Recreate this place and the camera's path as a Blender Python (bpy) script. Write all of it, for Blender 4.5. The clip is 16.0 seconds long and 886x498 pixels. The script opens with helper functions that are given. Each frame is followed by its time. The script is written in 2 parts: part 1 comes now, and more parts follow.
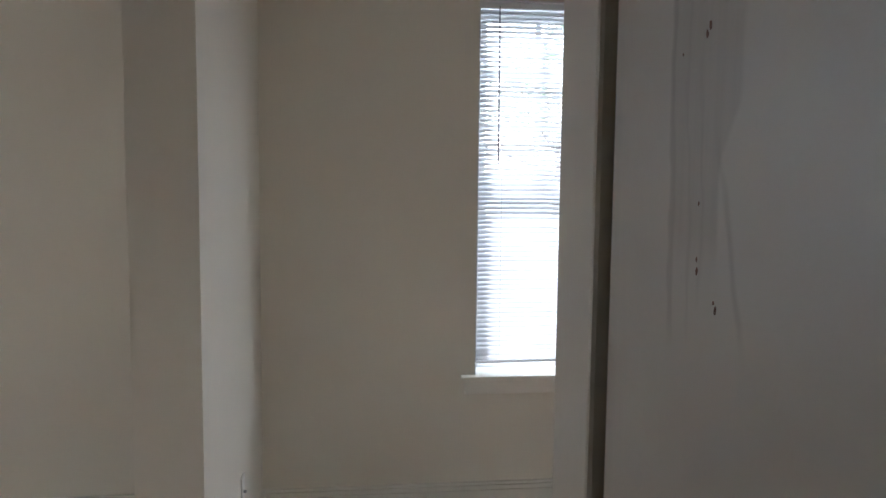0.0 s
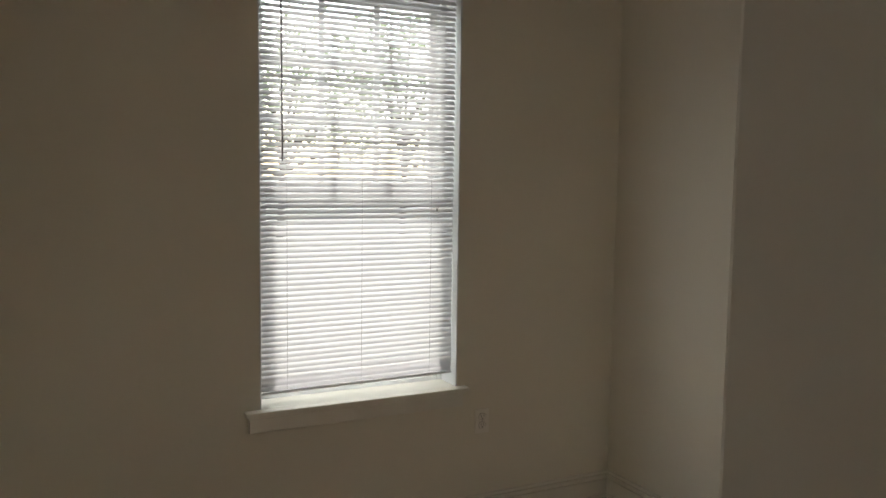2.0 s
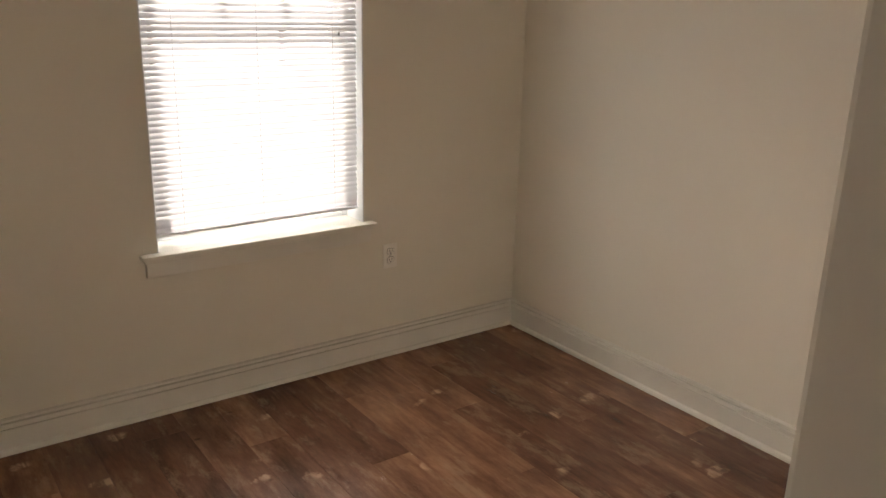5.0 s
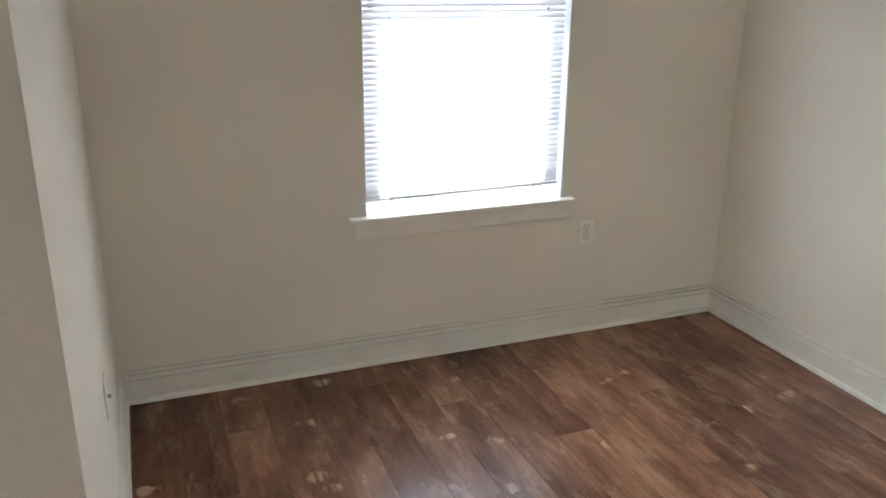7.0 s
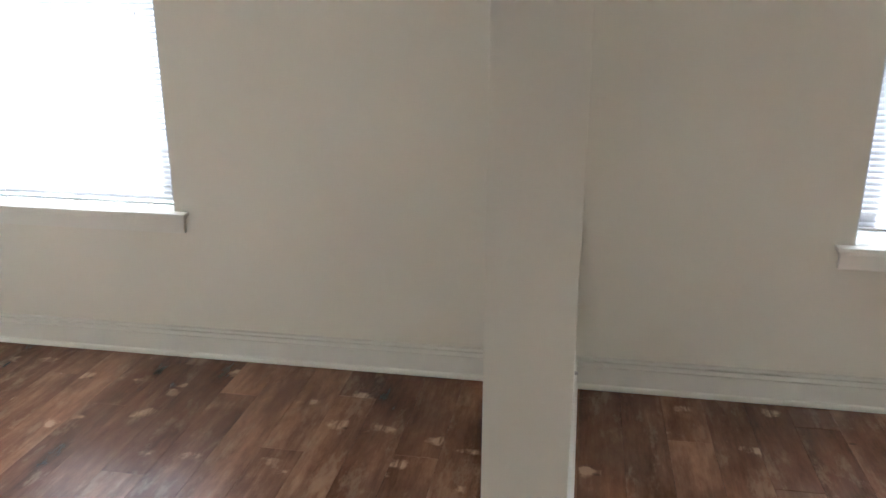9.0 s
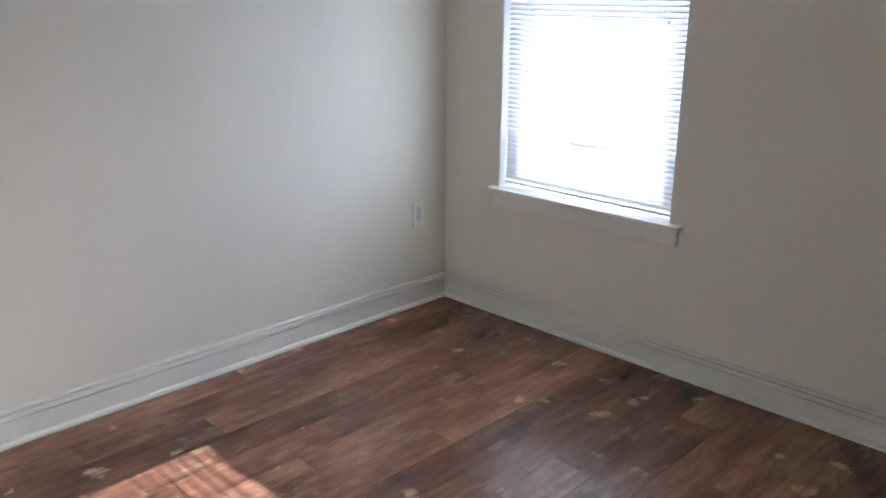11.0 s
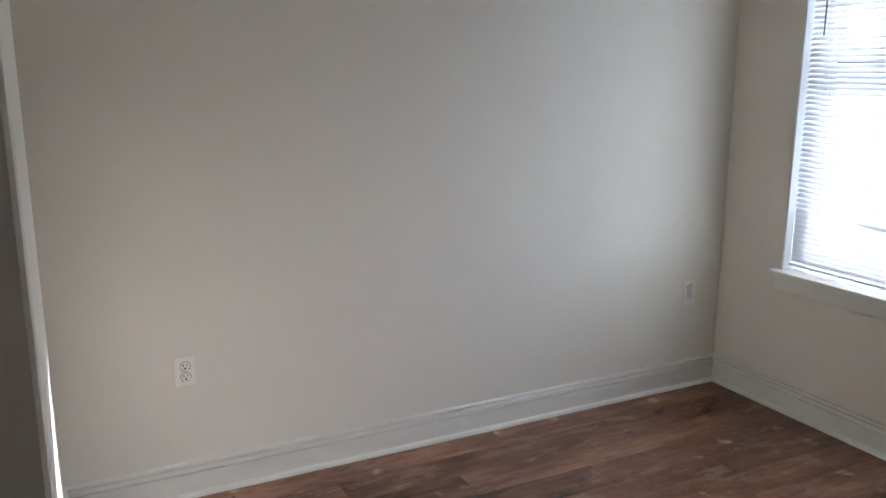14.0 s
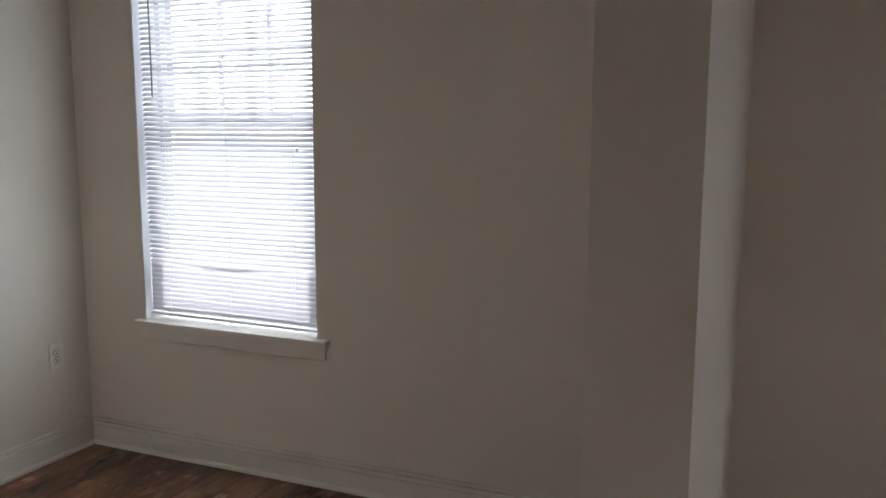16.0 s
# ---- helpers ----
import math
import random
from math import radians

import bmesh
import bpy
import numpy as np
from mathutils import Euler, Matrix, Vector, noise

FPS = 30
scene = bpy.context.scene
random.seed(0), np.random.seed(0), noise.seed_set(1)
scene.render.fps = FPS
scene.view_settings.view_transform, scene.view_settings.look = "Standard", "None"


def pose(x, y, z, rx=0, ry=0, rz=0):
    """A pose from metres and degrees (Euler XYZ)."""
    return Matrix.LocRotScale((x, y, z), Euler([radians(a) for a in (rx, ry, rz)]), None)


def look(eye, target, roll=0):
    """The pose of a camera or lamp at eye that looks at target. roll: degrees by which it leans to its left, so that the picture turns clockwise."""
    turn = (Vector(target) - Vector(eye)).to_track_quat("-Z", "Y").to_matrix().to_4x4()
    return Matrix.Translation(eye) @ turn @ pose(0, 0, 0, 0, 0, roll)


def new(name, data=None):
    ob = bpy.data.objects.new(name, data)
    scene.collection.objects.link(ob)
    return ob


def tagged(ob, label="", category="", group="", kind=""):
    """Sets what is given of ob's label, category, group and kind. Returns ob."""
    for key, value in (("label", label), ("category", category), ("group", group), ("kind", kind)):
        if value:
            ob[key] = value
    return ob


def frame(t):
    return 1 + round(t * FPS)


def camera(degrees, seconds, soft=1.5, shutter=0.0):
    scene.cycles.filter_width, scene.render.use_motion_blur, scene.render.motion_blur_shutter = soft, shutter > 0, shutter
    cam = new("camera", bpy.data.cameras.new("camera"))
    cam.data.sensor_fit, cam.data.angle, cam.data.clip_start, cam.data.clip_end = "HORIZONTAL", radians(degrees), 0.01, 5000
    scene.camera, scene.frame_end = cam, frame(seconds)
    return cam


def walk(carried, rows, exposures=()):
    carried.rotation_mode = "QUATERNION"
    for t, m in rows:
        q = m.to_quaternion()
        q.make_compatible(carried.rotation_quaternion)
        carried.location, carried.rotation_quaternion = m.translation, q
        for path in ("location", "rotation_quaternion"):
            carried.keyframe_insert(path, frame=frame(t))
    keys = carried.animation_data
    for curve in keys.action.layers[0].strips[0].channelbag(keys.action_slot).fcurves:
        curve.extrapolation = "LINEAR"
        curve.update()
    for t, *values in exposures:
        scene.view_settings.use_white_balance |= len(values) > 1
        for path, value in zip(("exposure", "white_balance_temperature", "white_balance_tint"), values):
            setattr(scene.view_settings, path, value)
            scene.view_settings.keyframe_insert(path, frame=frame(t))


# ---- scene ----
cam = camera(57.4, 16.0)
PATH = [
    (0, (0.362, -3.561, 1.554), (0.614, -1.587, 1.361), 0.6),
    (0.5, (0.343, -3.383, 1.564), (0.851, -1.459, 1.363), 0.7),
    (1, (0.26, -3.272, 1.541), (0.959, -1.408, 1.351), 1.0),
    (1.5, (0.208, -3.173, 1.568), (1.045, -1.368, 1.366), 1.1),
    (2, (0.193, -3.024, 1.537), (1.104, -1.253, 1.357), 0.8),
    (2.5, (0.258, -2.923, 1.547), (1.206, -1.172, 1.358), 0.7),
    (3, (0.237, -2.898, 1.535), (1.232, -1.167, 1.347), 0.7),
    (3.5, (0.214, -2.864, 1.524), (1.287, -1.192, 1.293), 0.7),
    (4, (0.18, -2.848, 1.494), (1.33, -1.253, 1.13), 0.4),
    (4.2, (0.183, -2.844, 1.508), (1.345, -1.28, 1.056), 0.5),
    (6.3, (0.164, -2.891, 1.519), (1.069, -1.227, 0.876), 0.9),
    (6.5, (0.18, -2.892, 1.526), (1.018, -1.196, 0.878), 0.7),
    (7, (0.171, -2.899, 1.527), (0.852, -1.134, 0.878), 0.5),
    (7.5, (0.13, -2.884, 1.519), (0.624, -1.058, 0.872), 0.4),
    (8, (0.113, -2.903, 1.521), (0.343, -1.023, 0.879), -0.0),
    (8.5, (0.086, -2.903, 1.519), (0.014, -1.01, 0.879), -0.1),
    (9, (0.01, -2.908, 1.492), (-0.315, -1.034, 0.875), 0.1),
    (9.5, (-0.065, -2.916, 1.439), (-0.596, -1.077, 0.861), 0.5),
    (10, (-0.048, -2.833, 1.468), (-0.86, -1.105, 0.873), 0.1),
    (10.2, (-0.043, -2.821, 1.476), (-0.971, -1.153, 0.877), 0.1),
    (12.3, (-0.081, -2.847, 1.48), (-1.783, -1.984, 0.882), 0.1),
    (12.5, (-0.075, -2.835, 1.487), (-1.795, -2.01, 0.887), -0.1),
    (13, (-0.074, -2.855, 1.47), (-1.814, -2.06, 0.887), -0.1),
    (13.5, (-0.103, -2.883, 1.476), (-1.85, -2.08, 0.924), 0.0),
    (14, (-0.093, -2.866, 1.484), (-1.835, -1.985, 1.049), 0.1),
    (14.5, (-0.046, -2.822, 1.514), (-1.665, -1.695, 1.191), 0.0),
    (15, (-0.015, -2.8, 1.493), (-1.413, -1.397, 1.214), 0.3),
    (15.5, (0.02, -2.817, 1.478), (-1.098, -1.182, 1.2), 0.2),
    (16, (0.125, -2.777, 1.46), (-0.637, -0.95, 1.179), 0.2),
]
EXPOSURES = [(0, 3.00, 5300, 11), (0.5, 2.15, 5400, 9), (1, 1.45, 5900, 8), (1.5, 1.45, 6100, 6), (2, 2.10, 6400, 10), (2.5, 2.13, 7000, 15), (3, 2.32, 7700, 19),
             (3.5, 2.45, 8200, 22), (4.2, 2.62, 8000, 22), (6.3, 3.52, 5550, 11), (7, 3.60, 5550, 11), (8.5, 3.80, 5500, 10), (10, 3.30, 5050, 13), (12.5, 2.78, 5300, 14),
             (13.5, 2.73, 5250, 13), (14, 2.74, 5250, 13), (14.5, 2.50, 5250, 10), (15, 2.30, 5300, 11), (15.5, 2.17, 5450, 12), (16, 2.25, 5650, 15)]
walk(cam, [(t, look(eye, target, roll)) for t, eye, target, roll in PATH], EXPOSURES)

# ---- world, sun ----
SUN_EL, SUN_AZ = radians(27.5), 0.0          # the sun stands straight ahead of the windows
world = bpy.data.worlds.new("sky")
scene.world = world
world.use_nodes = True
wn = world.node_tree
sky = wn.nodes.new("ShaderNodeTexSky")
sky.sky_type = "NISHITA"
sky.sun_disc = False
sky.sun_elevation, sky.sun_rotation = SUN_EL, SUN_AZ
wn.nodes["Background"].inputs["Strength"].default_value = 0.15
wn.links.new(sky.outputs[0], wn.nodes["Background"].inputs["Color"])
sun = new("sun", bpy.data.lights.new("sun", "SUN"))
sun.data.energy, sun.data.angle, sun.data.color = 3.4, radians(0.45), (1.0, 0.952, 0.885)
sun.matrix_world = look((1, 12, 6.3), (1 + 0.35, 12 - 11.0, 6.3 - 11.0 * math.tan(SUN_EL)))

# area lamps added outside the two windows, standing in for extra sky light
for gx, gz, tall, watts in ((-2.036, 1.525, 1.78, 5.6), (1.396, 1.460, 1.65, 3.0)):
    glow = new("sky_fill_lamp", bpy.data.lights.new("sky_fill_lamp", "AREA"))
    glow.data.shape, glow.data.size, glow.data.size_y = "RECTANGLE", 0.86, tall
    glow.data.energy, glow.data.color = watts, (1.0, 0.975, 0.93)
    glow.matrix_world = look((gx, 0.232, gz), (gx, -1.0, gz))


# ---- materials ----
def material(name, base=(0.8, 0.8, 0.8), rough=0.5, metal=0.0, vary=0.06, scale=3.0, bump=0.0, bump_scale=200.0, coords="Object"):
    """A surface with soft large-scale variation and fine relief."""
    m = bpy.data.materials.new(name)
    m.use_nodes = True
    nt = m.node_tree
    p = nt.nodes["Principled BSDF"]
    p.inputs["Roughness"].default_value, p.inputs["Metallic"].default_value = rough, metal
    tc = nt.nodes.new("ShaderNodeTexCoord")
    n1 = nt.nodes.new("ShaderNodeTexNoise")
    n1.inputs["Scale"].default_value, n1.inputs["Detail"].default_value = scale, 5
    nt.links.new(tc.outputs[coords], n1.inputs["Vector"])
    ramp = nt.nodes.new("ShaderNodeValToRGB")
    lo = [c * (1 - vary) for c in base]
    hi = [min(1, c * (1 + vary)) for c in base]
    ramp.color_ramp.elements[0].position, ramp.color_ramp.elements[0].color = 0.3, (*lo, 1)
    ramp.color_ramp.elements[1].position, ramp.color_ramp.elements[1].color = 0.7, (*hi, 1)
    nt.links.new(n1.outputs["Fac"], ramp.inputs["Fac"])
    nt.links.new(ramp.outputs["Color"], p.inputs["Base Color"])
    if bump:
        n2 = nt.nodes.new("ShaderNodeTexNoise")
        n2.inputs["Scale"].default_value, n2.inputs["Detail"].default_value = bump_scale, 3
        nt.links.new(tc.outputs[coords], n2.inputs["Vector"])
        b = nt.nodes.new("ShaderNodeBump")
        b.inputs["Strength"].default_value, b.inputs["Distance"].default_value = bump, 0.002
        nt.links.new(n2.outputs["Fac"], b.inputs["Height"])
        nt.links.new(b.outputs["Normal"], p.inputs["Normal"])
    return m


def math_node(nt, op, a, b=None, c=None):
    n = nt.nodes.new("ShaderNodeMath")
    n.operation = op
    for i, v in enumerate((a, b, c)):
        if v is None:
            continue
        if isinstance(v, (int, float)):
            n.inputs[i].default_value = v
        else:
            nt.links.new(v, n.inputs[i])
    return n.outputs[0]


def mix_color(nt, fac, a, b):
    n = nt.nodes.new("ShaderNodeMix")
    n.data_type = "RGBA"
    nt.links.new(fac, n.inputs["Factor"])
    for sock, v in ((n.inputs[6], a), (n.inputs[7], b)):
        if isinstance(v, tuple):
            sock.default_value = (*v, 1)
        else:
            nt.links.new(v, sock)
    return n.outputs[2]


def step_between(nt, v, lo, hi):
    n = nt.nodes.new("ShaderNodeMapRange")
    n.interpolation_type = "SMOOTHSTEP"
    n.inputs["From Min"].default_value, n.inputs["From Max"].default_value = lo, hi
    nt.links.new(v, n.inputs["Value"])
    return n.outputs[0]


def noise_at(nt, vec, scale, detail=4.0, stretch=None, rough=0.55):
    if stretch:
        mp = nt.nodes.new("ShaderNodeMapping")
        mp.inputs["Scale"].default_value = stretch
        nt.links.new(vec, mp.inputs["Vector"])
        vec = mp.outputs[0]
    n = nt.nodes.new("ShaderNodeTexNoise")
    n.inputs["Scale"].default_value, n.inputs["Detail"].default_value, n.inputs["Roughness"].default_value = scale, detail, rough
    nt.links.new(vec, n.inputs["Vector"])
    return n.outputs["Fac"]


def plank_material():
    """Brown vinyl plank: grain along y, dark streaks, pale worn flecks beside knots, semi-gloss."""
    m = bpy.data.materials.new("vinyl_plank")
    m.use_nodes = True
    nt = m.node_tree
    p = nt.nodes["Principled BSDF"]
    tc, info = nt.nodes.new("ShaderNodeTexCoord"), nt.nodes.new("ShaderNodeObjectInfo")
    off = nt.nodes.new("ShaderNodeVectorMath")
    off.operation = "SCALE"
    off.inputs[0].default_value = (37.0, 53.0, 11.0)
    nt.links.new(info.outputs["Random"], off.inputs["Scale"])
    add = nt.nodes.new("ShaderNodeVectorMath")
    nt.links.new(tc.outputs["Object"], add.inputs[0])
    nt.links.new(off.outputs[0], add.inputs[1])
    v = add.outputs[0]
    grain = noise_at(nt, v, 1.0, 8, (34, 3.4, 1), 0.7)
    broad = noise_at(nt, v, 1.0, 6, (8, 2.6, 1), 0.66)
    ramp = nt.nodes.new("ShaderNodeValToRGB")
    e = ramp.color_ramp.elements
    e[0].position, e[0].color = 0.30, (0.062, 0.025, 0.013, 1)
    e[1].position, e[1].color = 0.72, (0.38, 0.203, 0.114, 1)
    e.new(0.5).color = (0.178, 0.080, 0.044, 1)
    tone = math_node(nt, "ADD", math_node(nt, "MULTIPLY", grain, 0.32), math_node(nt, "MULTIPLY", broad, 0.68))
    tone = math_node(nt, "ADD", tone, math_node(nt, "MULTIPLY", math_node(nt, "SUBTRACT", info.outputs["Random"], 0.5), 0.16))
    nt.links.new(tone, ramp.inputs["Fac"])
    # knots: sparse cells, a dark eye with a pale fleck at its side
    def cells(shift):
        mp = nt.nodes.new("ShaderNodeMapping")
        mp.inputs["Location"].default_value, mp.inputs["Scale"].default_value = shift, (4.6, 6.6, 0.0)
        nt.links.new(v, mp.inputs["Vector"])
        vo = nt.nodes.new("ShaderNodeTexVoronoi")
        vo.inputs["Scale"].default_value = 1.0
        nt.links.new(mp.outputs[0], vo.inputs["Vector"])
        return vo.outputs["Distance"]
    wob = math_node(nt, "MULTIPLY", math_node(nt, "SUBTRACT", noise_at(nt, v, 17.0, 5), 0.5), 0.62)
    eye = step_between(nt, math_node(nt, "ADD", cells((0, 0, 0)), math_node(nt, "MULTIPLY", wob, 0.2)), 0.085, 0.02)
    pale = step_between(nt, math_node(nt, "ADD", cells((0.14, -0.08, 0)), wob), 0.22, 0.09)
    pale = math_node(nt, "MULTIPLY", pale, step_between(nt, noise_at(nt, v, 5.0, 2), 0.40, 0.52))
    pale = math_node(nt, "MULTIPLY", pale, step_between(nt, grain, 0.36, 0.56))
    wash = step_between(nt, noise_at(nt, v, 1.0, 5, (13, 4.5, 1), 0.7), 0.52, 0.68)
    streaks = step_between(nt, noise_at(nt, v, 1.0, 5, (75, 2.4, 1), 0.6), 0.54, 0.72)
    col = mix_color(nt, math_node(nt, "MULTIPLY", wash, 0.42), ramp.outputs["Color"], (0.36, 0.23, 0.14))
    col = mix_color(nt, math_node(nt, "MULTIPLY", streaks, 0.20), col, (0.060, 0.026, 0.016))
    col = mix_color(nt, math_node(nt, "MULTIPLY", pale, 0.85), col, (0.52, 0.31, 0.19))
    col = mix_color(nt, math_node(nt, "MULTIPLY", eye, 0.65), col, (0.045, 0.020, 0.012))
    nt.links.new(col, p.inputs["Base Color"])
    rr = math_node(nt, "ADD", 0.16, math_node(nt, "MULTIPLY", broad, 0.16))
    nt.links.new(rr, p.inputs["Roughness"])
    p.inputs["Specular IOR Level"].default_value = 0.5
    b = nt.nodes.new("ShaderNodeBump")
    b.inputs["Strength"].default_value, b.inputs["Distance"].default_value = 0.10, 0.0010
    nt.links.new(math_node(nt, "ADD", grain, noise_at(nt, v, 9.0, 2)), b.inputs["Height"])
    nt.links.new(b.outputs["Normal"], p.inputs["Normal"])
    return m


def slat_material():
    """Thin white plastic that lets part of the daylight through."""
    m = bpy.data.materials.new("blind_plastic")
    m.use_nodes = True
    nt = m.node_tree
    out = nt.nodes["Material Output"]
    p = nt.nodes["Principled BSDF"]
    p.inputs["Base Color"].default_value, p.inputs["Roughness"].default_value = (0.80, 0.80, 0.80, 1), 0.4
    tc = nt.nodes.new("ShaderNodeTexCoord")
    dust = noise_at(nt, tc.outputs["Object"], 14.0, 4)
    nt.links.new(mix_color(nt, dust, (0.53, 0.53, 0.525), (0.61, 0.61, 0.61)), p.inputs["Base Color"])
    tr = nt.nodes.new("ShaderNodeBsdfTranslucent")
    tr.inputs["Color"].default_value = (0.80, 0.80, 0.84, 1)
    mx = nt.nodes.new("ShaderNodeMixShader")
    mx.inputs[0].default_value = 0.085
    nt.links.new(p.outputs[0], mx.inputs[1])
    nt.links.new(tr.outputs[0], mx.inputs[2])
    nt.links.new(mx.outputs[0], out.inputs[0])
    return m


def glass_material():
    m = bpy.data.materials.new("pane_glass")
    m.use_nodes = True
    nt = m.node_tree
    out = nt.nodes["Material Output"]
    t, g, f = nt.nodes.new("ShaderNodeBsdfTransparent"), nt.nodes.new("ShaderNodeBsdfGlossy"), nt.nodes.new("ShaderNodeFresnel")
    t.inputs[0].default_value, g.inputs["Roughness"].default_value = (0.93, 0.96, 0.95, 1), 0.02
    mx = nt.nodes.new("ShaderNodeMixShader")
    nt.links.new(f.outputs[0], mx.inputs[0])
    nt.links.new(t.outputs[0], mx.inputs[1])
    nt.links.new(g.outputs[0], mx.inputs[2])
    nt.links.new(mx.outputs[0], out.inputs[0])
    return m


def door_material():
    """Painted door slab with old run marks and a washed, greyer area."""
    m = material("stained_door_paint", (0.58, 0.545, 0.47), 0.38, vary=0.05, scale=4, bump=0.12, bump_scale=60)
    nt = m.node_tree
    p = nt.nodes["Principled BSDF"]
    base = p.inputs["Base Color"].links[0].from_socket
    tc = nt.nodes.new("ShaderNodeTexCoord")
    sep = nt.nodes.new("ShaderNodeSeparateXYZ")
    nt.links.new(tc.outputs["Object"], sep.inputs[0])
    y, z = sep.outputs[1], sep.outputs[2]
    wob = math_node(nt, "MULTIPLY", math_node(nt, "SUBTRACT", noise_at(nt, tc.outputs["Object"], 9.0, 3, (1, 1, 0.6)), 0.5), 0.05)
    yy = math_node(nt, "ADD", y, wob)
    streak = noise_at(nt, tc.outputs["Object"], 1.0, 4, (1, 110, 2.5))
    fade = math_node(nt, "ADD", 0.45, math_node(nt, "MULTIPLY", streak, 0.9))

    def band(edge_a, edge_b, z_low, z_high, amount, tint, soft=0.006):
        """A run mark between two heights; edges may be numbers or sockets."""
        nonlocal base
        m1 = step_between(nt, math_node(nt, "SUBTRACT", edge_a, yy), 0.0, soft * 2.2)
        m2 = step_between(nt, math_node(nt, "SUBTRACT", yy, edge_b), 0.0, soft * 2.2)
        m3 = math_node(nt, "MULTIPLY", step_between(nt, z, z_low, z_low + 0.05), step_between(nt, z, z_high, z_high - 0.12))
        mask = math_node(nt, "MULTIPLY", math_node(nt, "MULTIPLY", m1, m2), math_node(nt, "MULTIPLY", m3, fade))
        base = mix_color(nt, math_node(nt, "MULTIPLY", mask, amount * 0.72), base, tint)
    flare = math_node(nt, "SUBTRACT", -3.004, math_node(nt, "MULTIPLY", step_between(nt, z, 1.54, 1.62), 0.036))
    band(-2.915, flare, 1.47, 1.95, 0.62, (0.34, 0.31, 0.26), 0.004)
    band(-2.914, -2.931, 1.40, 1.93, 0.55, (0.27, 0.24, 0.20), 0.003)
    band(-2.948, -2.957, 1.41, 1.90, 0.50, (0.28, 0.25, 0.21), 0.003)
    band(-2.968, -2.979, 1.44, 1.70, 0.40, (0.28, 0.25, 0.21), 0.003)
    lean = math_node(nt, "ADD", -3.024, math_node(nt, "MULTIPLY", math_node(nt, "SUBTRACT", z, 1.47), 0.30))
    band(lean, math_node(nt, "SUBTRACT", lean, 0.017), 1.415, 1.62, 0.6, (0.30, 0.27, 0.22), 0.004)
    nt.links.new(base, p.inputs["Base Color"])
    return m


WALL = material("wall_paint", (0.77, 0.732, 0.632), 0.6, vary=0.025, scale=1.3, bump=0.10, bump_scale=170)
TRIM = material("trim_paint", (0.78, 0.757, 0.68), 0.35, vary=0.03, scale=5)
VINYL = material("white_vinyl", (0.78, 0.80, 0.81), 0.34, vary=0.03, scale=6)
CEIL = material("ceiling_paint", (0.84, 0.83, 0.80), 0.8, vary=0.03, scale=2, bump=0.2, bump_scale=120)
PLANK = plank_material()
SUBFLOOR = material("floor_joint", (0.03, 0.016, 0.010), 0.8)
SLAT = slat_material()
GLASS = glass_material()
PLASTIC = material("outlet_plastic", (0.83, 0.80, 0.73), 0.3, vary=0.02, scale=20)
SLOT_SHADE = material("slot_and_rail_shade", (0.02, 0.02, 0.02), 0.6)
STEEL = material("steel", (0.45, 0.44, 0.42), 0.35, 0.9)
DOOR = door_material()
DARKGAP = material("door_gap_shade", (0.20, 0.18, 0.15), 0.7, vary=0.2, scale=12)
CHIP = material("chipped_paint", (0.16, 0.085, 0.06), 0.8, vary=0.4, scale=60)
WAND = material("wand_plastic", (0.30, 0.30, 0.31), 0.2, vary=0.05)
CORD = material("ladder_cord", (0.75, 0.75, 0.74), 0.8)
GRASS = material("dry_gravel", (0.24, 0.215, 0.185), 0.9, vary=0.2, scale=0.8, bump=0.5, bump_scale=8)
LEAF = material("leaf", (0.13, 0.17, 0.08), 0.55, vary=0.4, scale=0.7)
leaf_nodes = LEAF.node_tree
leaf_glow, leaf_mix = leaf_nodes.nodes.new("ShaderNodeBsdfTranslucent"), leaf_nodes.nodes.new("ShaderNodeMixShader")
leaf_glow.inputs["Color"].default_value = (0.42, 0.48, 0.28, 1)
leaf_mix.inputs[0].default_value = 0.5
leaf_nodes.links.new(leaf_nodes.nodes["Principled BSDF"].outputs[0], leaf_mix.inputs[1])
leaf_nodes.links.new(leaf_glow.outputs[0], leaf_mix.inputs[2])
leaf_nodes.links.new(leaf_mix.outputs[0], leaf_nodes.nodes["Material Output"].inputs[0])
BARK = material("bark", (0.12, 0.085, 0.06), 0.9, vary=0.35, scale=6, bump=0.8, bump_scale=14)
SIDING = material("exterior_siding", (0.55, 0.52, 0.47), 0.7, vary=0.05, scale=2)


# ---- mesh helpers ----
def mesh_object(name, bm, mat, parent=None, smooth=False):
    me = bpy.data.meshes.new(name)
    bmesh.ops.recalc_face_normals(bm, faces=bm.faces)
    bm.to_mesh(me)
    bm.free()
    me.materials.append(mat)
    if smooth:
        for f in me.polygons:
            f.use_smooth = True
    ob = new(name, me)
    if parent:
        ob.parent = parent
    return ob


def add_box(bm, x0, x1, y0, y1, z0, z1, bevel=0.0, segments=2):
    made = bmesh.ops.create_cube(bm, size=1.0)["verts"]
    for v in made:
        v.co = Vector(((x0 + x1) / 2 + v.co.x * (x1 - x0), (y0 + y1) / 2 + v.co.y * (y1 - y0), (z0 + z1) / 2 + v.co.z * (z1 - z0)))
    if bevel:
        edges = list({e for v in made for e in v.link_edges})
        bmesh.ops.bevel(bm, geom=edges, offset=bevel, segments=segments, affect="EDGES", profile=0.5)


def box(name, x0, x1, y0, y1, z0, z1, mat, parent=None, bevel=0.0):
    bm = bmesh.new()
    add_box(bm, x0, x1, y0, y1, z0, z1, bevel)
    return mesh_object(name, bm, mat, parent)


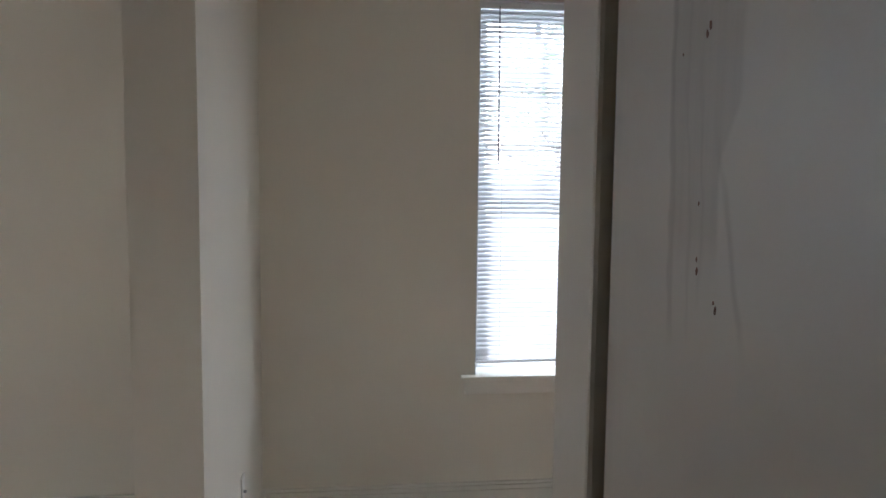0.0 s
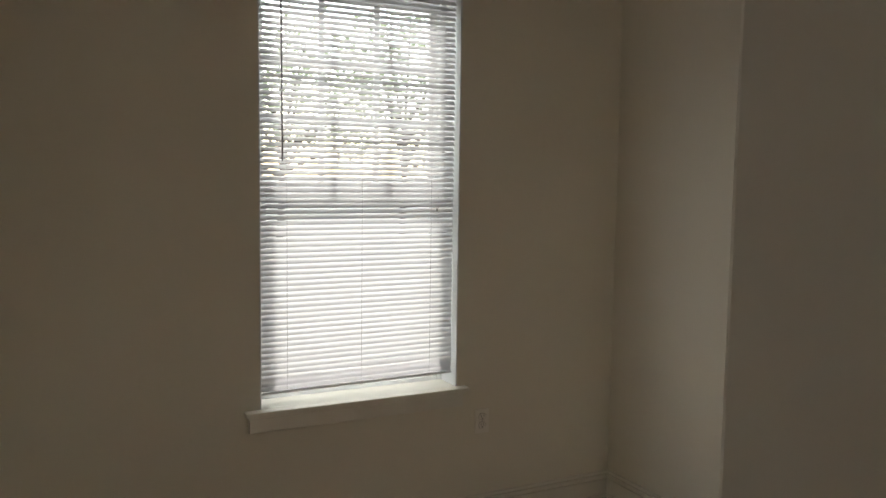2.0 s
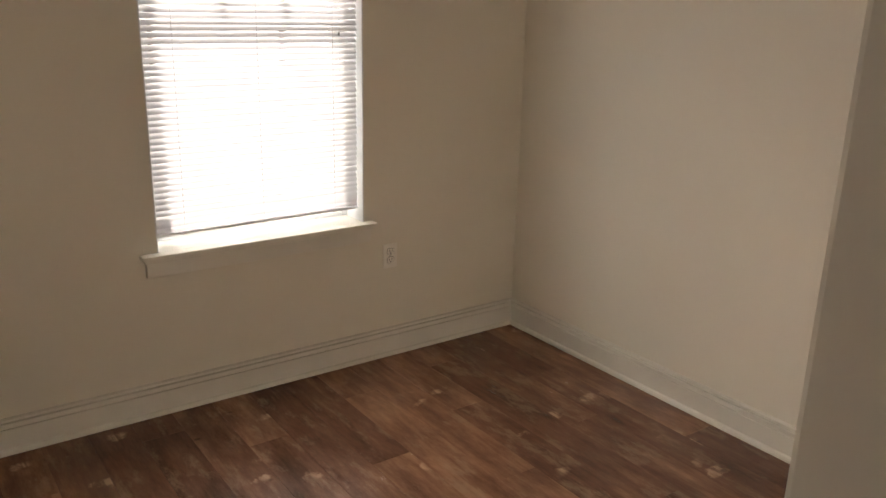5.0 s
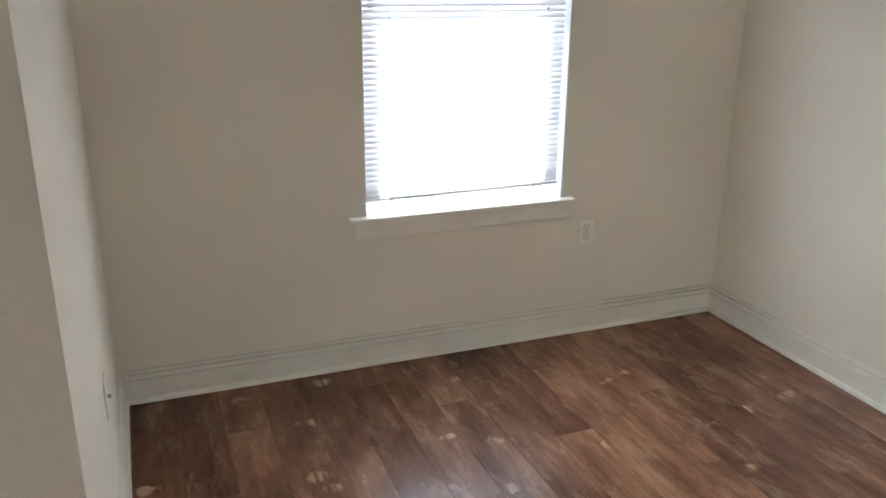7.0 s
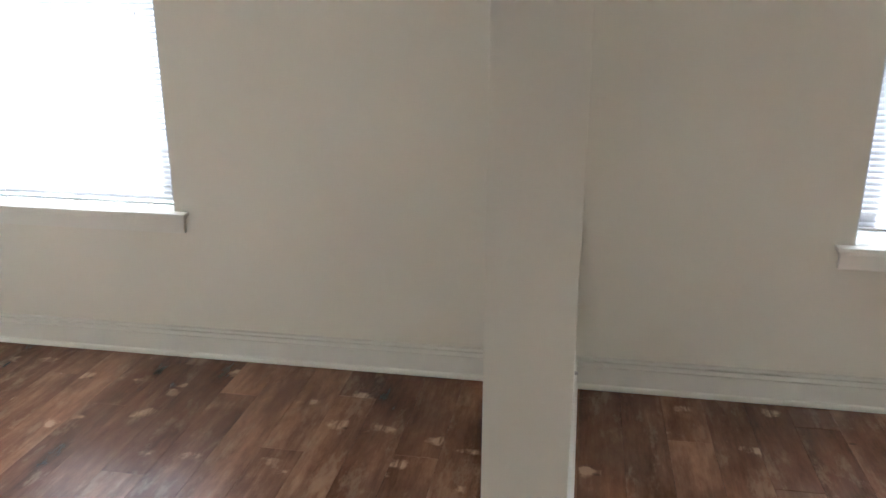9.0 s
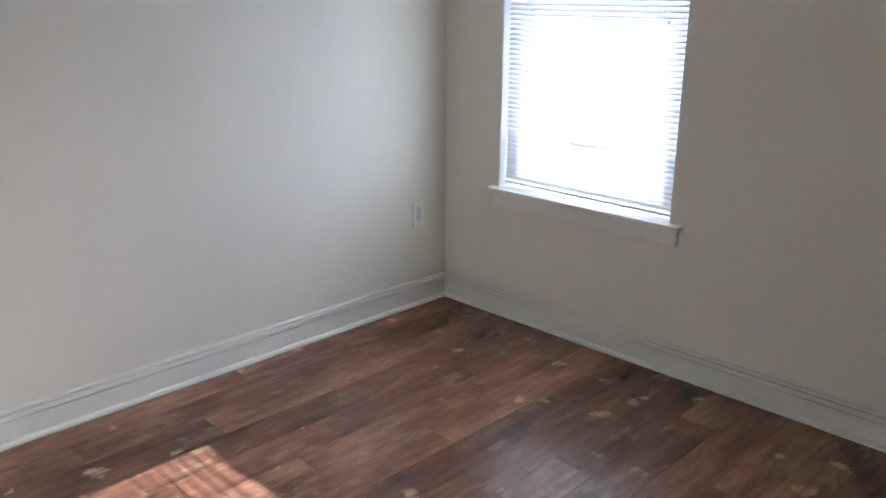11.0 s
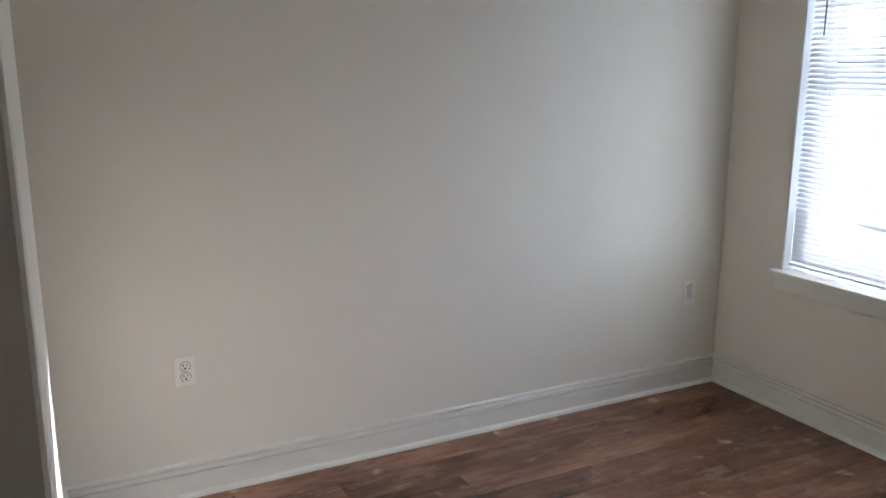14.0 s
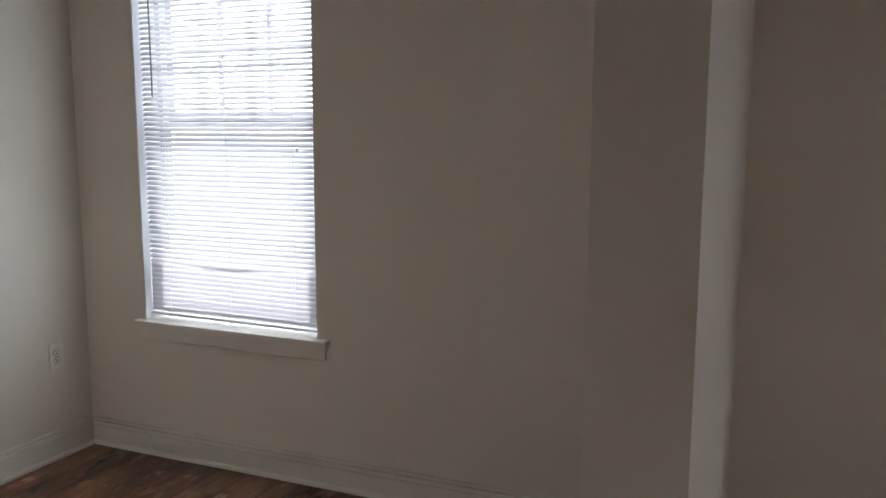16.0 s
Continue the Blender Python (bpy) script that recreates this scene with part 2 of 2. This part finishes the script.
def add_profile(bm, points, start, end, out):
    """Sweep a profile of (distance out of the wall, height) straight from start to end."""
    rings = []
    for base in (start, end):
        rings.append([bm.verts.new((base[0] + out[0] * d, base[1] + out[1] * d, z)) for d, z in points])
    n = len(points)
    for i in range(n):
        bm.faces.new((rings[0][i], rings[0][(i + 1) % n], rings[1][(i + 1) % n], rings[1][i]))
    bm.faces.new(rings[0])
    bm.faces.new(list(reversed(rings[1])))


def add_tube(bm, a, b, r0, r1, sides=8):
    a, b = Vector(a), Vector(b)
    m = Matrix.Translation((a + b) / 2) @ (b - a).to_track_quat("Z", "Y").to_matrix().to_4x4()
    bmesh.ops.create_cone(bm, cap_ends=True, segments=sides, radius1=r0, radius2=r1, depth=(b - a).length, matrix=m)


def wall_with_holes(name, xs, zs, holes, y0, y1, mat):
    """A thick wall along x, cut through at the holes (x0, x1, z0, z1)."""
    bm = bmesh.new()
    front = {(i, k): bm.verts.new((x, y0, z)) for i, x in enumerate(xs) for k, z in enumerate(zs)}
    back = {(i, k): bm.verts.new((x, y1, z)) for i, x in enumerate(xs) for k, z in enumerate(zs)}

    def solid(i, k):
        if not (0 <= i < len(xs) - 1 and 0 <= k < len(zs) - 1):
            return False
        cx, cz = (xs[i] + xs[i + 1]) / 2, (zs[k] + zs[k + 1]) / 2
        return not any(a < cx < b and c < cz < d for a, b, c, d in holes)
    for i in range(len(xs) - 1):
        for k in range(len(zs) - 1):
            if not solid(i, k):
                continue
            q = [(i, k), (i + 1, k), (i + 1, k + 1), (i, k + 1)]
            bm.faces.new([front[c] for c in q])
            bm.faces.new([back[c] for c in reversed(q)])
            for (di, dk), (a, b) in (((-1, 0), (q[0], q[3])), ((1, 0), (q[1], q[2])), ((0, -1), (q[0], q[1])), ((0, 1), (q[3], q[2]))):
                if not solid(i + di, k + dk):
                    bm.faces.new((front[a], front[b], back[b], back[a]))
    return mesh_object(name, bm, mat)


# ---- the plan ----
XL, XR = -2.836, 2.664            # side walls
YB = -2.886                       # back wall of the room with the sunlit floor
XJ = -1.230                       # its open end
PX0, PX1, PY = -0.154, 0.018, -1.510   # partition between the rooms
RX, RY = 0.620, -2.620            # pier at the door
YH = -7.20                        # unseen far end of the hall, set deep to cut bounced light
H = 2.70
WT = 0.215                         # outer wall
W1 = (0.967, 1.826)
W2 = (-2.487, -1.586)
SILL, HEAD, HEAD2 = 0.620, 2.300, 2.430

wn_xs = [XL - 0.12, W2[0], W2[1], W1[0], W1[1], XR + 0.12]
tagged(wall_with_holes("wall_north", wn_xs, [0.0, SILL, HEAD, HEAD2, H], [(*W1, SILL, HEAD), (*W2, SILL, HEAD2)], 0.0, WT, WALL),
       "off-white painted outer wall with two windows", "wall", kind="structure")


def plain_wall(name, x0, x1, y0, y1, label, bevel=0.0):
    return tagged(box(name, x0, x1, y0, y1, 0.0, H, WALL, bevel=bevel), label, "wall", kind="structure")


plain_wall("wall_east", XR, XR + 0.12, RY - 0.138, 0.0, "off-white painted side wall")
plain_wall("wall_west", XL - 0.12, XL, YB - 0.12, 0.0, "off-white painted side wall with two outlets")
plain_wall("wall_partition", PX0, PX1, PY, 0.0, "off-white partition wall with rounded free end", 0.001)
plain_wall("wall_south_west", XL, XJ, YB - 0.12, YB, "off-white back wall with an open rounded end", 0.010)
plain_wall("wall_south_east", RX, XR, RY - 0.138, RY, "off-white back wall ending in a pier at the door", 0.006)
plain_wall("wall_hall_west", XJ - 0.12, XJ, YH, YB - 0.125, "off-white hall wall")
plain_wall("wall_hall_south", XJ - 0.12, 1.0, YH - 0.12, YH, "unseen off-white end wall that closes the lengthened hall")
plain_wall("wall_hall_east", 0.700, 0.820, YH, RY - 0.140, "off-white hall wall behind the open door")
tagged(box("ceiling", XL - 0.12, XR + 0.12, YH - 0.12, WT, H, H + 0.1, CEIL), "plain white painted ceiling", "ceiling", kind="structure")

# baseboards: shoe moulding, flat board, two grooves, rounded cap
BASE = [(0.0, 0.0), (0.026, 0.0), (0.0255, 0.009), (0.022, 0.016), (0.0150, 0.0205), (0.0150, 0.0890), (0.0140, 0.0912), (0.0085, 0.0916), (0.0085, 0.0950),
        (0.0170, 0.0958), (0.0185, 0.0975), (0.0185, 0.1120), (0.0165, 0.1142), (0.0060, 0.1146), (0.0060, 0.1180), (0.0130, 0.1194), (0.0125, 0.1260), (0.006, 0.1300), (0.0, 0.1305)]


def baseboard(name, start, end, out, label):
    bm = bmesh.new()
    add_profile(bm, BASE, start, end, out)
    return tagged(mesh_object(name, bm, TRIM), label, "baseboard", kind="structure")


lab = "off-white moulded wooden baseboard with shoe moulding"
baseboard("baseboard_north_east", (PX1, 0.0), (XR, 0.0), (0, -1), lab)
baseboard("baseboard_north_west", (XL, 0.0), (PX0, 0.0), (0, -1), lab)
baseboard("baseboard_east", (XR, -0.002), (XR, RY), (-1, 0), lab)
baseboard("baseboard_west", (XL, -0.002), (XL, YB), (1, 0), lab)
baseboard("baseboard_partition_east", (PX1, -0.002), (PX1, PY + 0.012), (1, 0), lab)
baseboard("baseboard_partition_west", (PX0, -0.002), (PX0, PY + 0.012), (-1, 0), lab)
baseboard("baseboard_south_west", (XL + 0.002, YB), (XJ - 0.015, YB), (0, 1), lab)
baseboard("baseboard_south_east", (RX + 0.015, RY), (XR - 0.002, RY), (0, 1), lab)
baseboard("baseboard_hall_west", (XJ, YB - 0.13), (XJ, YH), (1, 0), lab)
baseboard("baseboard_hall_south", (XJ, YH), (0.69, YH), (0, 1), lab)


# ---- windows ----
def window(name, x0, x1, head, mid, left, right, label):
    """Double-hung vinyl window: frame, upper sash with a nine-pane grid, lower sash, sill and apron."""
    root = tagged(new(name), label, "window", kind="structure")
    root.location = (x0, 0, SILL)
    w, h = x1 - x0, head - SILL
    mid -= SILL

    def part(pname, boxes, mat, bevel=0.003):
        bm = bmesh.new()
        for b in boxes:
            add_box(bm, *b, bevel)
        return mesh_object(pname, bm, mat, root)
    # white lining of the opening
    part("reveal", [(0, 0.006, 0.002, 0.138, 0, h), (w - 0.006, w, 0.002, 0.138, 0, h), (0.006, w - 0.006, 0.002, 0.138, h - 0.006, h)], VINYL, 0.001)
    part("frame", [(0.0, 0.030, 0.14, 0.208, 0.0, h), (w - 0.030, w, 0.14, 0.208, 0.0, h), (0.030, w - 0.030, 0.14, 0.208, h - 0.030, h),
                   (0.030, w - 0.030, 0.14, 0.208, 0.0, 0.030)], VINYL)
    lo, hi = 0.030, mid
    part("lower_sash", [(0.031, 0.068, 0.144, 0.170, lo, hi), (w - 0.068, w - 0.031, 0.144, 0.170, lo, hi),
                        (0.068, w - 0.068, 0.144, 0.170, lo, lo + 0.085), (0.068, w - 0.068, 0.144, 0.170, hi - 0.040, hi)], VINYL)
    lo2, hi2 = mid + 0.006, h - 0.031
    bars = [(0.031, 0.066, 0.176, 0.202, lo2 - 0.006, hi2), (w - 0.066, w - 0.031, 0.176, 0.202, lo2 - 0.006, hi2),
            (0.066, w - 0.066, 0.176, 0.202, lo2 - 0.006, lo2 + 0.032), (0.066, w - 0.066, 0.176, 0.202, hi2 - 0.035, hi2)]
    part("upper_sash", bars, VINYL)
    gx0, gx1, gz0, gz1 = 0.066, w - 0.066, lo2 + 0.032, hi2 - 0.035
    grid = []
    for k in (1, 2):
        gx, gz = gx0 + (gx1 - gx0) * k / 3, gz0 + (gz1 - gz0) * k / 3
        grid.append((gx - 0.013, gx + 0.013, 0.1815, 0.1965, gz0, gz1))
        grid.append((gx0, gx1, 0.182, 0.196, gz - 0.013, gz + 0.013))
    part("muntin_grid", grid, VINYL, 0.002)
    part("rail_shade_line", [(0.060, w - 0.060, 0.1415, 0.1438, hi - 0.009, hi + 0.003)], SLOT_SHADE, 0.0)
    part("lock", [(w * 0.5 - 0.03, w * 0.5 + 0.03, 0.148, 0.168, hi, hi + 0.012)], VINYL)
    for a, b, c, d, y in ((gx0, gx1, gz0, gz1, 0.189), (0.068, w - 0.068, lo + 0.085, hi - 0.040, 0.157)):
        pane = part("pane", [(a, b, y - 0.0015, y + 0.0015, c, d)], GLASS, 0.0)
        pane.visible_shadow = False
    # sill board with horns, and apron below it
    part("sill", [(-left, w + right, -0.046, -0.001, -0.004, 0.012), (0.007, w - 0.007, -0.002, 0.1395, 0.0, 0.0118)], TRIM, 0.003)
    part("apron", [(0.018 - left, w + right - 0.018, -0.019, -0.001, -0.075, -0.0045), (0.012 - left, w + right - 0.012, -0.026, -0.001, -0.020, -0.0045)], TRIM, 0.003)
    return root


window("window_1", *W1, HEAD, 1.468, 0.064, 0.039, "white vinyl double-hung window with grid upper sash")
window("window_2", *W2, HEAD2, 1.510, 0.030, 0.060, "white vinyl double-hung window with grid upper sash")


# ---- blinds ----
def slat_mesh(width, tilt, sag=0.0, sag_at=0.5, twist=0.0):
    """One crowned slat, its inner edge low; sag bends it down around a place along its length."""
    bm = bmesh.new()
    cols = 2 if not sag and not twist else 17
    rows = 4
    grid = []
    for i in range(cols):
        u = i / (cols - 1)
        dip = sag * max(0.0, 1 - abs(u - sag_at) / 0.42) ** 1.5
        a = radians(tilt + twist * math.exp(-((u - sag_at) / 0.25) ** 2))
        line = []
        for k in range(rows + 1):
            s = (k / rows - 0.5) * 0.0254
            crown = 0.0022 * (1 - (2 * k / rows - 1) ** 2)
            y = s * math.cos(a) - crown * math.sin(a)
            z = s * math.sin(a) + crown * math.cos(a)
            line.append(bm.verts.new((u * width, y, z - dip)))
        grid.append(line)
    for i in range(cols - 1):
        for k in range(rows):
            bm.faces.new((grid[i][k], grid[i + 1][k], grid[i + 1][k + 1], grid[i][k + 1]))
    me = bpy.data.meshes.new("slat")
    bm.to_mesh(me)
    bm.free()
    for f in me.polygons:
        f.use_smooth = True
    me.materials.append(SLAT)
    return me


def blind(x0, x1, head, bottom_left, bottom_right, label, bent, low_closed, tilt, wand_x, wand_z):
    """Mini blind: head rail, slats on ladder cords, bottom rail, tilt wand."""
    root = tagged(new("window_blind"), label, "blind", group="window blinds")
    root.location = (x0 + 0.009, 0.046, head)
    w = x1 - x0 - 0.018
    bm = bmesh.new()
    add_box(bm, 0, w, -0.014, 0.014, -0.032, -0.004, 0.003)
    mesh_object("head_rail", bm, VINYL, root)
    rng = random.Random(int(abs(x0) * 1000))
    pitch = 0.0216
    top = -0.045
    bottom = (bottom_left + bottom_right) / 2 - head
    count = int((top - bottom - 0.006) / pitch) + 1
    slope = math.atan2(bottom_right - bottom_left, w)
    open_mesh, shut_mesh = slat_mesh(w, tilt), slat_mesh(w, 75)
    for i in range(count):
        z = top - i * pitch
        u = i / count
        zl = z + (bottom_left - head - bottom) * u ** 3
        me = shut_mesh if head + z < low_closed else open_mesh
        for zb, sag, at, twist in bent:
            if abs(head + z - zb) < pitch / 2:
                me = slat_mesh(w, tilt, sag, at, twist)
        s = new("slat", me)
        s.parent = root
        s.location = (rng.uniform(-0.001, 0.001), 0, zl + rng.uniform(-0.0006, 0.0006))
        s.rotation_euler = (radians(rng.uniform(-2.0, 2.0)), -slope * u ** 3 + rng.uniform(-0.0006, 0.0006), 0)
    bm = bmesh.new()
    add_box(bm, 0, w, -0.012, 0.012, -0.006, 0.006, 0.003)
    rail = mesh_object("bottom_rail", bm, VINYL, root)
    rail.location, rail.rotation_euler = (0, 0, bottom_left - head), (0, -slope, 0)
    bm = bmesh.new()
    for fx in (0.13, 0.5, 0.87):
        zb = bottom_left - head + (bottom_right - bottom_left) * fx - 0.004
        for dy in (-0.0125, 0.0125):
            add_tube(bm, (fx * w, dy, -0.03), (fx * w, dy, zb), 0.0007, 0.0007, 5)
        add_box(bm, fx * w - 0.008, fx * w + 0.008, -0.015, -0.011, zb - 0.004, zb + 0.004, 0.001)
    mesh_object("ladder_cord", bm, CORD, root)
    bm = bmesh.new()
    add_tube(bm, (wand_x - x0 - 0.009, -0.022, -0.03), (wand_x - x0 - 0.006, -0.024, wand_z - head), 0.0035, 0.0035, 6)
    add_tube(bm, (wand_x - x0 - 0.009, -0.016, -0.022), (wand_x - x0 - 0.009, -0.022, -0.032), 0.002, 0.002, 6)
    mesh_object("tilt_wand", bm, WAND, root)
    bm = bmesh.new()
    for fx, z in ((0.90, 1.395),):
        bmesh.ops.create_uvsphere(bm, u_segments=8, v_segments=6, radius=0.005, matrix=Matrix.Translation((fx * w, -0.018, z - head)) @ Matrix.Diagonal((1, 1, 1.7, 1)))
    mesh_object("cord_knob", bm, CORD, root)
    return root


blind(*W1, HEAD, 0.680, 0.689, "lowered white mini blind with slightly uneven slats", [(0.756, 0.006, 0.65, 8), (0.776, 0.0, 0.6, -8)], 0.735, 48, 1.062, 1.586)
blind(*W2, HEAD2, 0.655, 0.650, "lowered white mini blind with a bent slat", [(0.905, 0.020, 0.48, 10), (0.884, 0.018, 0.48, 4), (1.02, 0.004, 0.4, 5)], 0.878, 42, -2.410, 1.615)


# ---- outlets ----
def outlet(m, label, wide=0.070, tall=0.110):
    """Duplex outlet with its cover plate, built facing -y."""
    root = tagged(new("wall_outlet"), label, "outlet", group="wall outlets")
    root.matrix_world = m
    bm = bmesh.new()
    add_box(bm, -wide / 2, wide / 2, -0.006, 0.0, -tall / 2, tall / 2, 0.0025)
    mesh_object("cover_plate", bm, PLASTIC, root)
    for dz in (0.0195, -0.0195):
        bm = bmesh.new()
        bmesh.ops.create_cone(bm, cap_ends=True, segments=24, radius1=0.0172, radius2=0.0165, depth=0.003,
                              matrix=Matrix.Translation((0, -0.0068, dz)) @ Matrix.Rotation(radians(90), 4, "X"))
        for v in bm.verts:
            v.co.z = dz + max(-0.0138, min(0.0138, v.co.z - dz))
        mesh_object("receptacle", bm, PLASTIC, root)
        bm = bmesh.new()
        bmesh.ops.create_cone(bm, cap_ends=False, segments=24, radius1=0.0181, radius2=0.0181, depth=0.0008,
                              matrix=Matrix.Translation((0, -0.0062, dz)) @ Matrix.Rotation(radians(90), 4, "X"))
        bmesh.ops.create_cone(bm, cap_ends=True, segments=24, radius1=0.0181, radius2=0.0181, depth=0.0012,
                              matrix=Matrix.Translation((0, -0.0062, dz)) @ Matrix.Rotation(radians(90), 4, "X"))
        for v in bm.verts:
            v.co.z = dz + max(-0.0150, min(0.0150, v.co.z - dz))
        add_box(bm, -0.0078, -0.0052, -0.0088, -0.0080, dz - 0.001, dz + 0.0075)
        add_box(bm, 0.0052, 0.0074, -0.0088, -0.0080, dz - 0.000, dz + 0.0070)
        add_box(bm, -0.0028, 0.0028, -0.0088, -0.0080, dz - 0.0105, dz - 0.0050, 0.0003)
        mesh_object("slots", bm, SLOT_SHADE, root)
    bm = bmesh.new()
    bmesh.ops.create_cone(bm, cap_ends=True, segments=12, radius1=0.003, radius2=0.0025, depth=0.0015,
                          matrix=Matrix.Translation((0, -0.0066, 0)) @ Matrix.Rotation(radians(90), 4, "X"))
    mesh_object("screw", bm, STEEL, root)
    return root


ol = "white duplex outlet with a plain cover plate on the wall"
outlet(pose(1.952, 0, 0.463), ol)
outlet(pose(XL, -0.188, 0.468, 0, 0, 90), ol, 0.076, 0.124)
outlet(pose(XL, -2.472, 0.468, 0, 0, 90), ol)

# ---- door leaf standing open along the hall, with its jamb ----
DX = 0.634
door = tagged(new("door"), "scuffed off-white flush door standing open, stained with run marks", "door")
door.location = (DX, -2.768, 0)


def door_part(name, x0, x1, y0, y1, z0, z1, mat, bevel=0.002):
    ob = box(name, x0, x1, y0, y1, z0, z1, mat, door, bevel)
    ob.matrix_parent_inverse = Matrix.Translation(door.location).inverted()
    return ob


door_part("leaf", DX, DX + 0.036, -3.57, -2.768, 0.012, 2.04, DOOR, 0.006)
for hz in (0.25, 1.02, 1.80):
    bm = bmesh.new()
    add_tube(bm, (DX + 0.012, -2.763, hz - 0.045), (DX + 0.012, -2.763, hz + 0.045), 0.0045, 0.0045, 10)
    hinge = mesh_object("hinge", bm, STEEL, door)
    hinge.matrix_parent_inverse = Matrix.Translation(door.location).inverted()
rng = random.Random(5)
for cy, cz, s in ((-2.975, 1.657, 0.0045), (-2.980, 1.664, 0.0055), (-2.933, 1.648, 0.0022), (-2.972, 1.531, 0.0028), (-2.973, 1.479, 0.0045), (-2.972, 1.488, 0.003), (-3.006, 1.454, 0.005), (-3.003, 1.459, 0.003)):
    s *= 0.62
    bm = bmesh.new()
    n = 9
    ring = [bm.verts.new((DX - 0.0006, cy + s * rng.uniform(0.5, 1.0) * math.cos(2 * math.pi * i / n) * 0.7, cz + s * rng.uniform(0.6, 1.3) * math.sin(2 * math.pi * i / n))) for i in range(n)]
    f = bm.faces.new(ring)
    ext = bmesh.ops.extrude_face_region(bm, geom=[f])
    for v in ext["geom"]:
        if isinstance(v, bmesh.types.BMVert):
            v.co.x += 0.0015
    chip = mesh_object("chip", bm, CHIP, door)
    chip.matrix_parent_inverse = Matrix.Translation(door.location).inverted()
jamb = tagged(new("door_jamb"), "off-white painted door jamb with a dark strip for the shaded gap", "door frame", kind="structure")
jamb.location = (RX, RY, 0)
for pname, dims, mat in (("gap_shade", (RX + 0.034, RX + 0.078, -2.7675, -2.7585, 0, 2.08), DARKGAP),):
    ob = box(pname, *dims, mat, jamb, 0.003)
    ob.matrix_parent_inverse = Matrix.Translation(jamb.location).inverted()

# ---- cable plate on the partition ----
plate = tagged(new("cable_plate"), "white wall plate with a small metal cable jack", "wall plate")
plate.matrix_world = pose(PX1, -0.748, 0.424, 0, 0, 90)
bm = bmesh.new()
add_box(bm, -0.035, 0.035, -0.006, 0.0, -0.057, 0.057, 0.0025)
mesh_object("cover_plate", bm, PLASTIC, plate)
bm = bmesh.new()
add_tube(bm, (0, -0.006, 0), (0, -0.009, 0), 0.0065, 0.0065, 6)
add_tube(bm, (0, -0.009, 0), (0, -0.016, 0), 0.0045, 0.0045, 12)
mesh_object("cable_jack", bm, STEEL, plate)

# ---- outside ----
bm = bmesh.new()
bmesh.ops.create_grid(bm, x_segments=2, y_segments=2, size=600, matrix=Matrix.Translation((0, 0, -0.45)))
tagged(mesh_object("ground", bm, GRASS), "pale sunlit gravel ground outside the windows", "ground", kind="structure")


def tree(x, y, height, seed, leaves=4200):
    """Tapered trunk, limbs, and a loose crown of small leaf blades."""
    rng = random.Random(seed)
    root = tagged(new("tree"), "leafy green tree against a bright sky", "tree", group="trees outside")
    root.location = (x, y, -0.45)
    bm = bmesh.new()
    add_tube(bm, (0, 0, 0), (0.1, 0, height * 0.45), 0.13, 0.08, 10)
    tips = []
    for i in range(13):
        z0 = height * rng.uniform(0.22, 0.45)
        a, r = rng.uniform(0, 6.283), rng.uniform(0.8, 2.9)
        tip = Vector((r * math.cos(a), r * math.sin(a), z0 + height * rng.uniform(0.05, 0.45)))
        add_tube(bm, (0.06, 0, z0), tip, 0.06, 0.02, 6)
        tips.append(tip)
    mesh_object("trunk", bm, BARK, root)
    bm = bmesh.new()
    for i in range(leaves):
        tip = rng.choice(tips)
        c = tip + Vector((rng.gauss(0, 0.7), rng.gauss(0, 0.7), rng.gauss(0, 0.6)))
        c.z = min(c.z, height)
        d = Vector((rng.gauss(0, 1), rng.gauss(0, 1), rng.gauss(0, 1))).normalized()
        e = d.orthogonal().normalized()
        l, wd = rng.uniform(0.09, 0.17), rng.uniform(0.045, 0.08)
        bm.faces.new([bm.verts.new(c + d * l), bm.verts.new(c + e * wd), bm.verts.new(c - d * l), bm.verts.new(c - e * wd)])
    tagged(mesh_object("leaves", bm, LEAF, root), kind="stuff")
    return root


for i, (tx, ty, th, n) in enumerate(((3.0, 22, 8.0, 1700), (7.0, 21, 7.6, 1700), (11.5, 22, 8.2, 2600), (16.0, 23, 8.4, 2600))):
    tree(tx, ty, th, 20 + i, n)

# ---- floor of planks ----
floor = tagged(box("floor", XL - 0.12, XR + 0.12, YH - 0.12, 0.0, -0.12, -0.0035, SUBFLOOR), "brown wood-look vinyl plank floor", "floor", kind="structure")
PW, PL = 0.152, 1.22
shapes = {}


def plank(x0, x1, y0, y1):
    w, l = round(x1 - x0, 3), round(y1 - y0, 3)
    if w < 0.01 or l < 0.01:
        return
    if (w, l) not in shapes:
        bm = bmesh.new()
        add_box(bm, -w / 2 + 0.0002, w / 2 - 0.0002, -l / 2 + 0.0006, l / 2 - 0.0006, -0.003, 0.0, 0.0005, 1)
        me = bpy.data.meshes.new("plank")
        bm.to_mesh(me)
        bm.free()
        me.materials.append(PLANK)
        shapes[(w, l)] = me
    ob = new("plank", shapes[(w, l)])
    ob.parent = floor
    ob.location = ((x0 + x1) / 2, (y0 + y1) / 2, 0)


rng = random.Random(3)
x = XL
row = 0
while x < XR - 0.005:
    x1 = min(x + PW, XR)
    south = YB if x1 < XJ - 0.12 else (YH if x < 0.70 else RY)
    y = -0.004 - PL * (1 - ((row * 0.37 + rng.uniform(-0.06, 0.06)) % 1.0))
    hi_y = -0.004
    while hi_y > south + 0.01:
        lo_y = max(y, south)
        plank(x, x1, lo_y, hi_y)
        hi_y, y = lo_y, lo_y - PL
    x, row = x1, row + 1
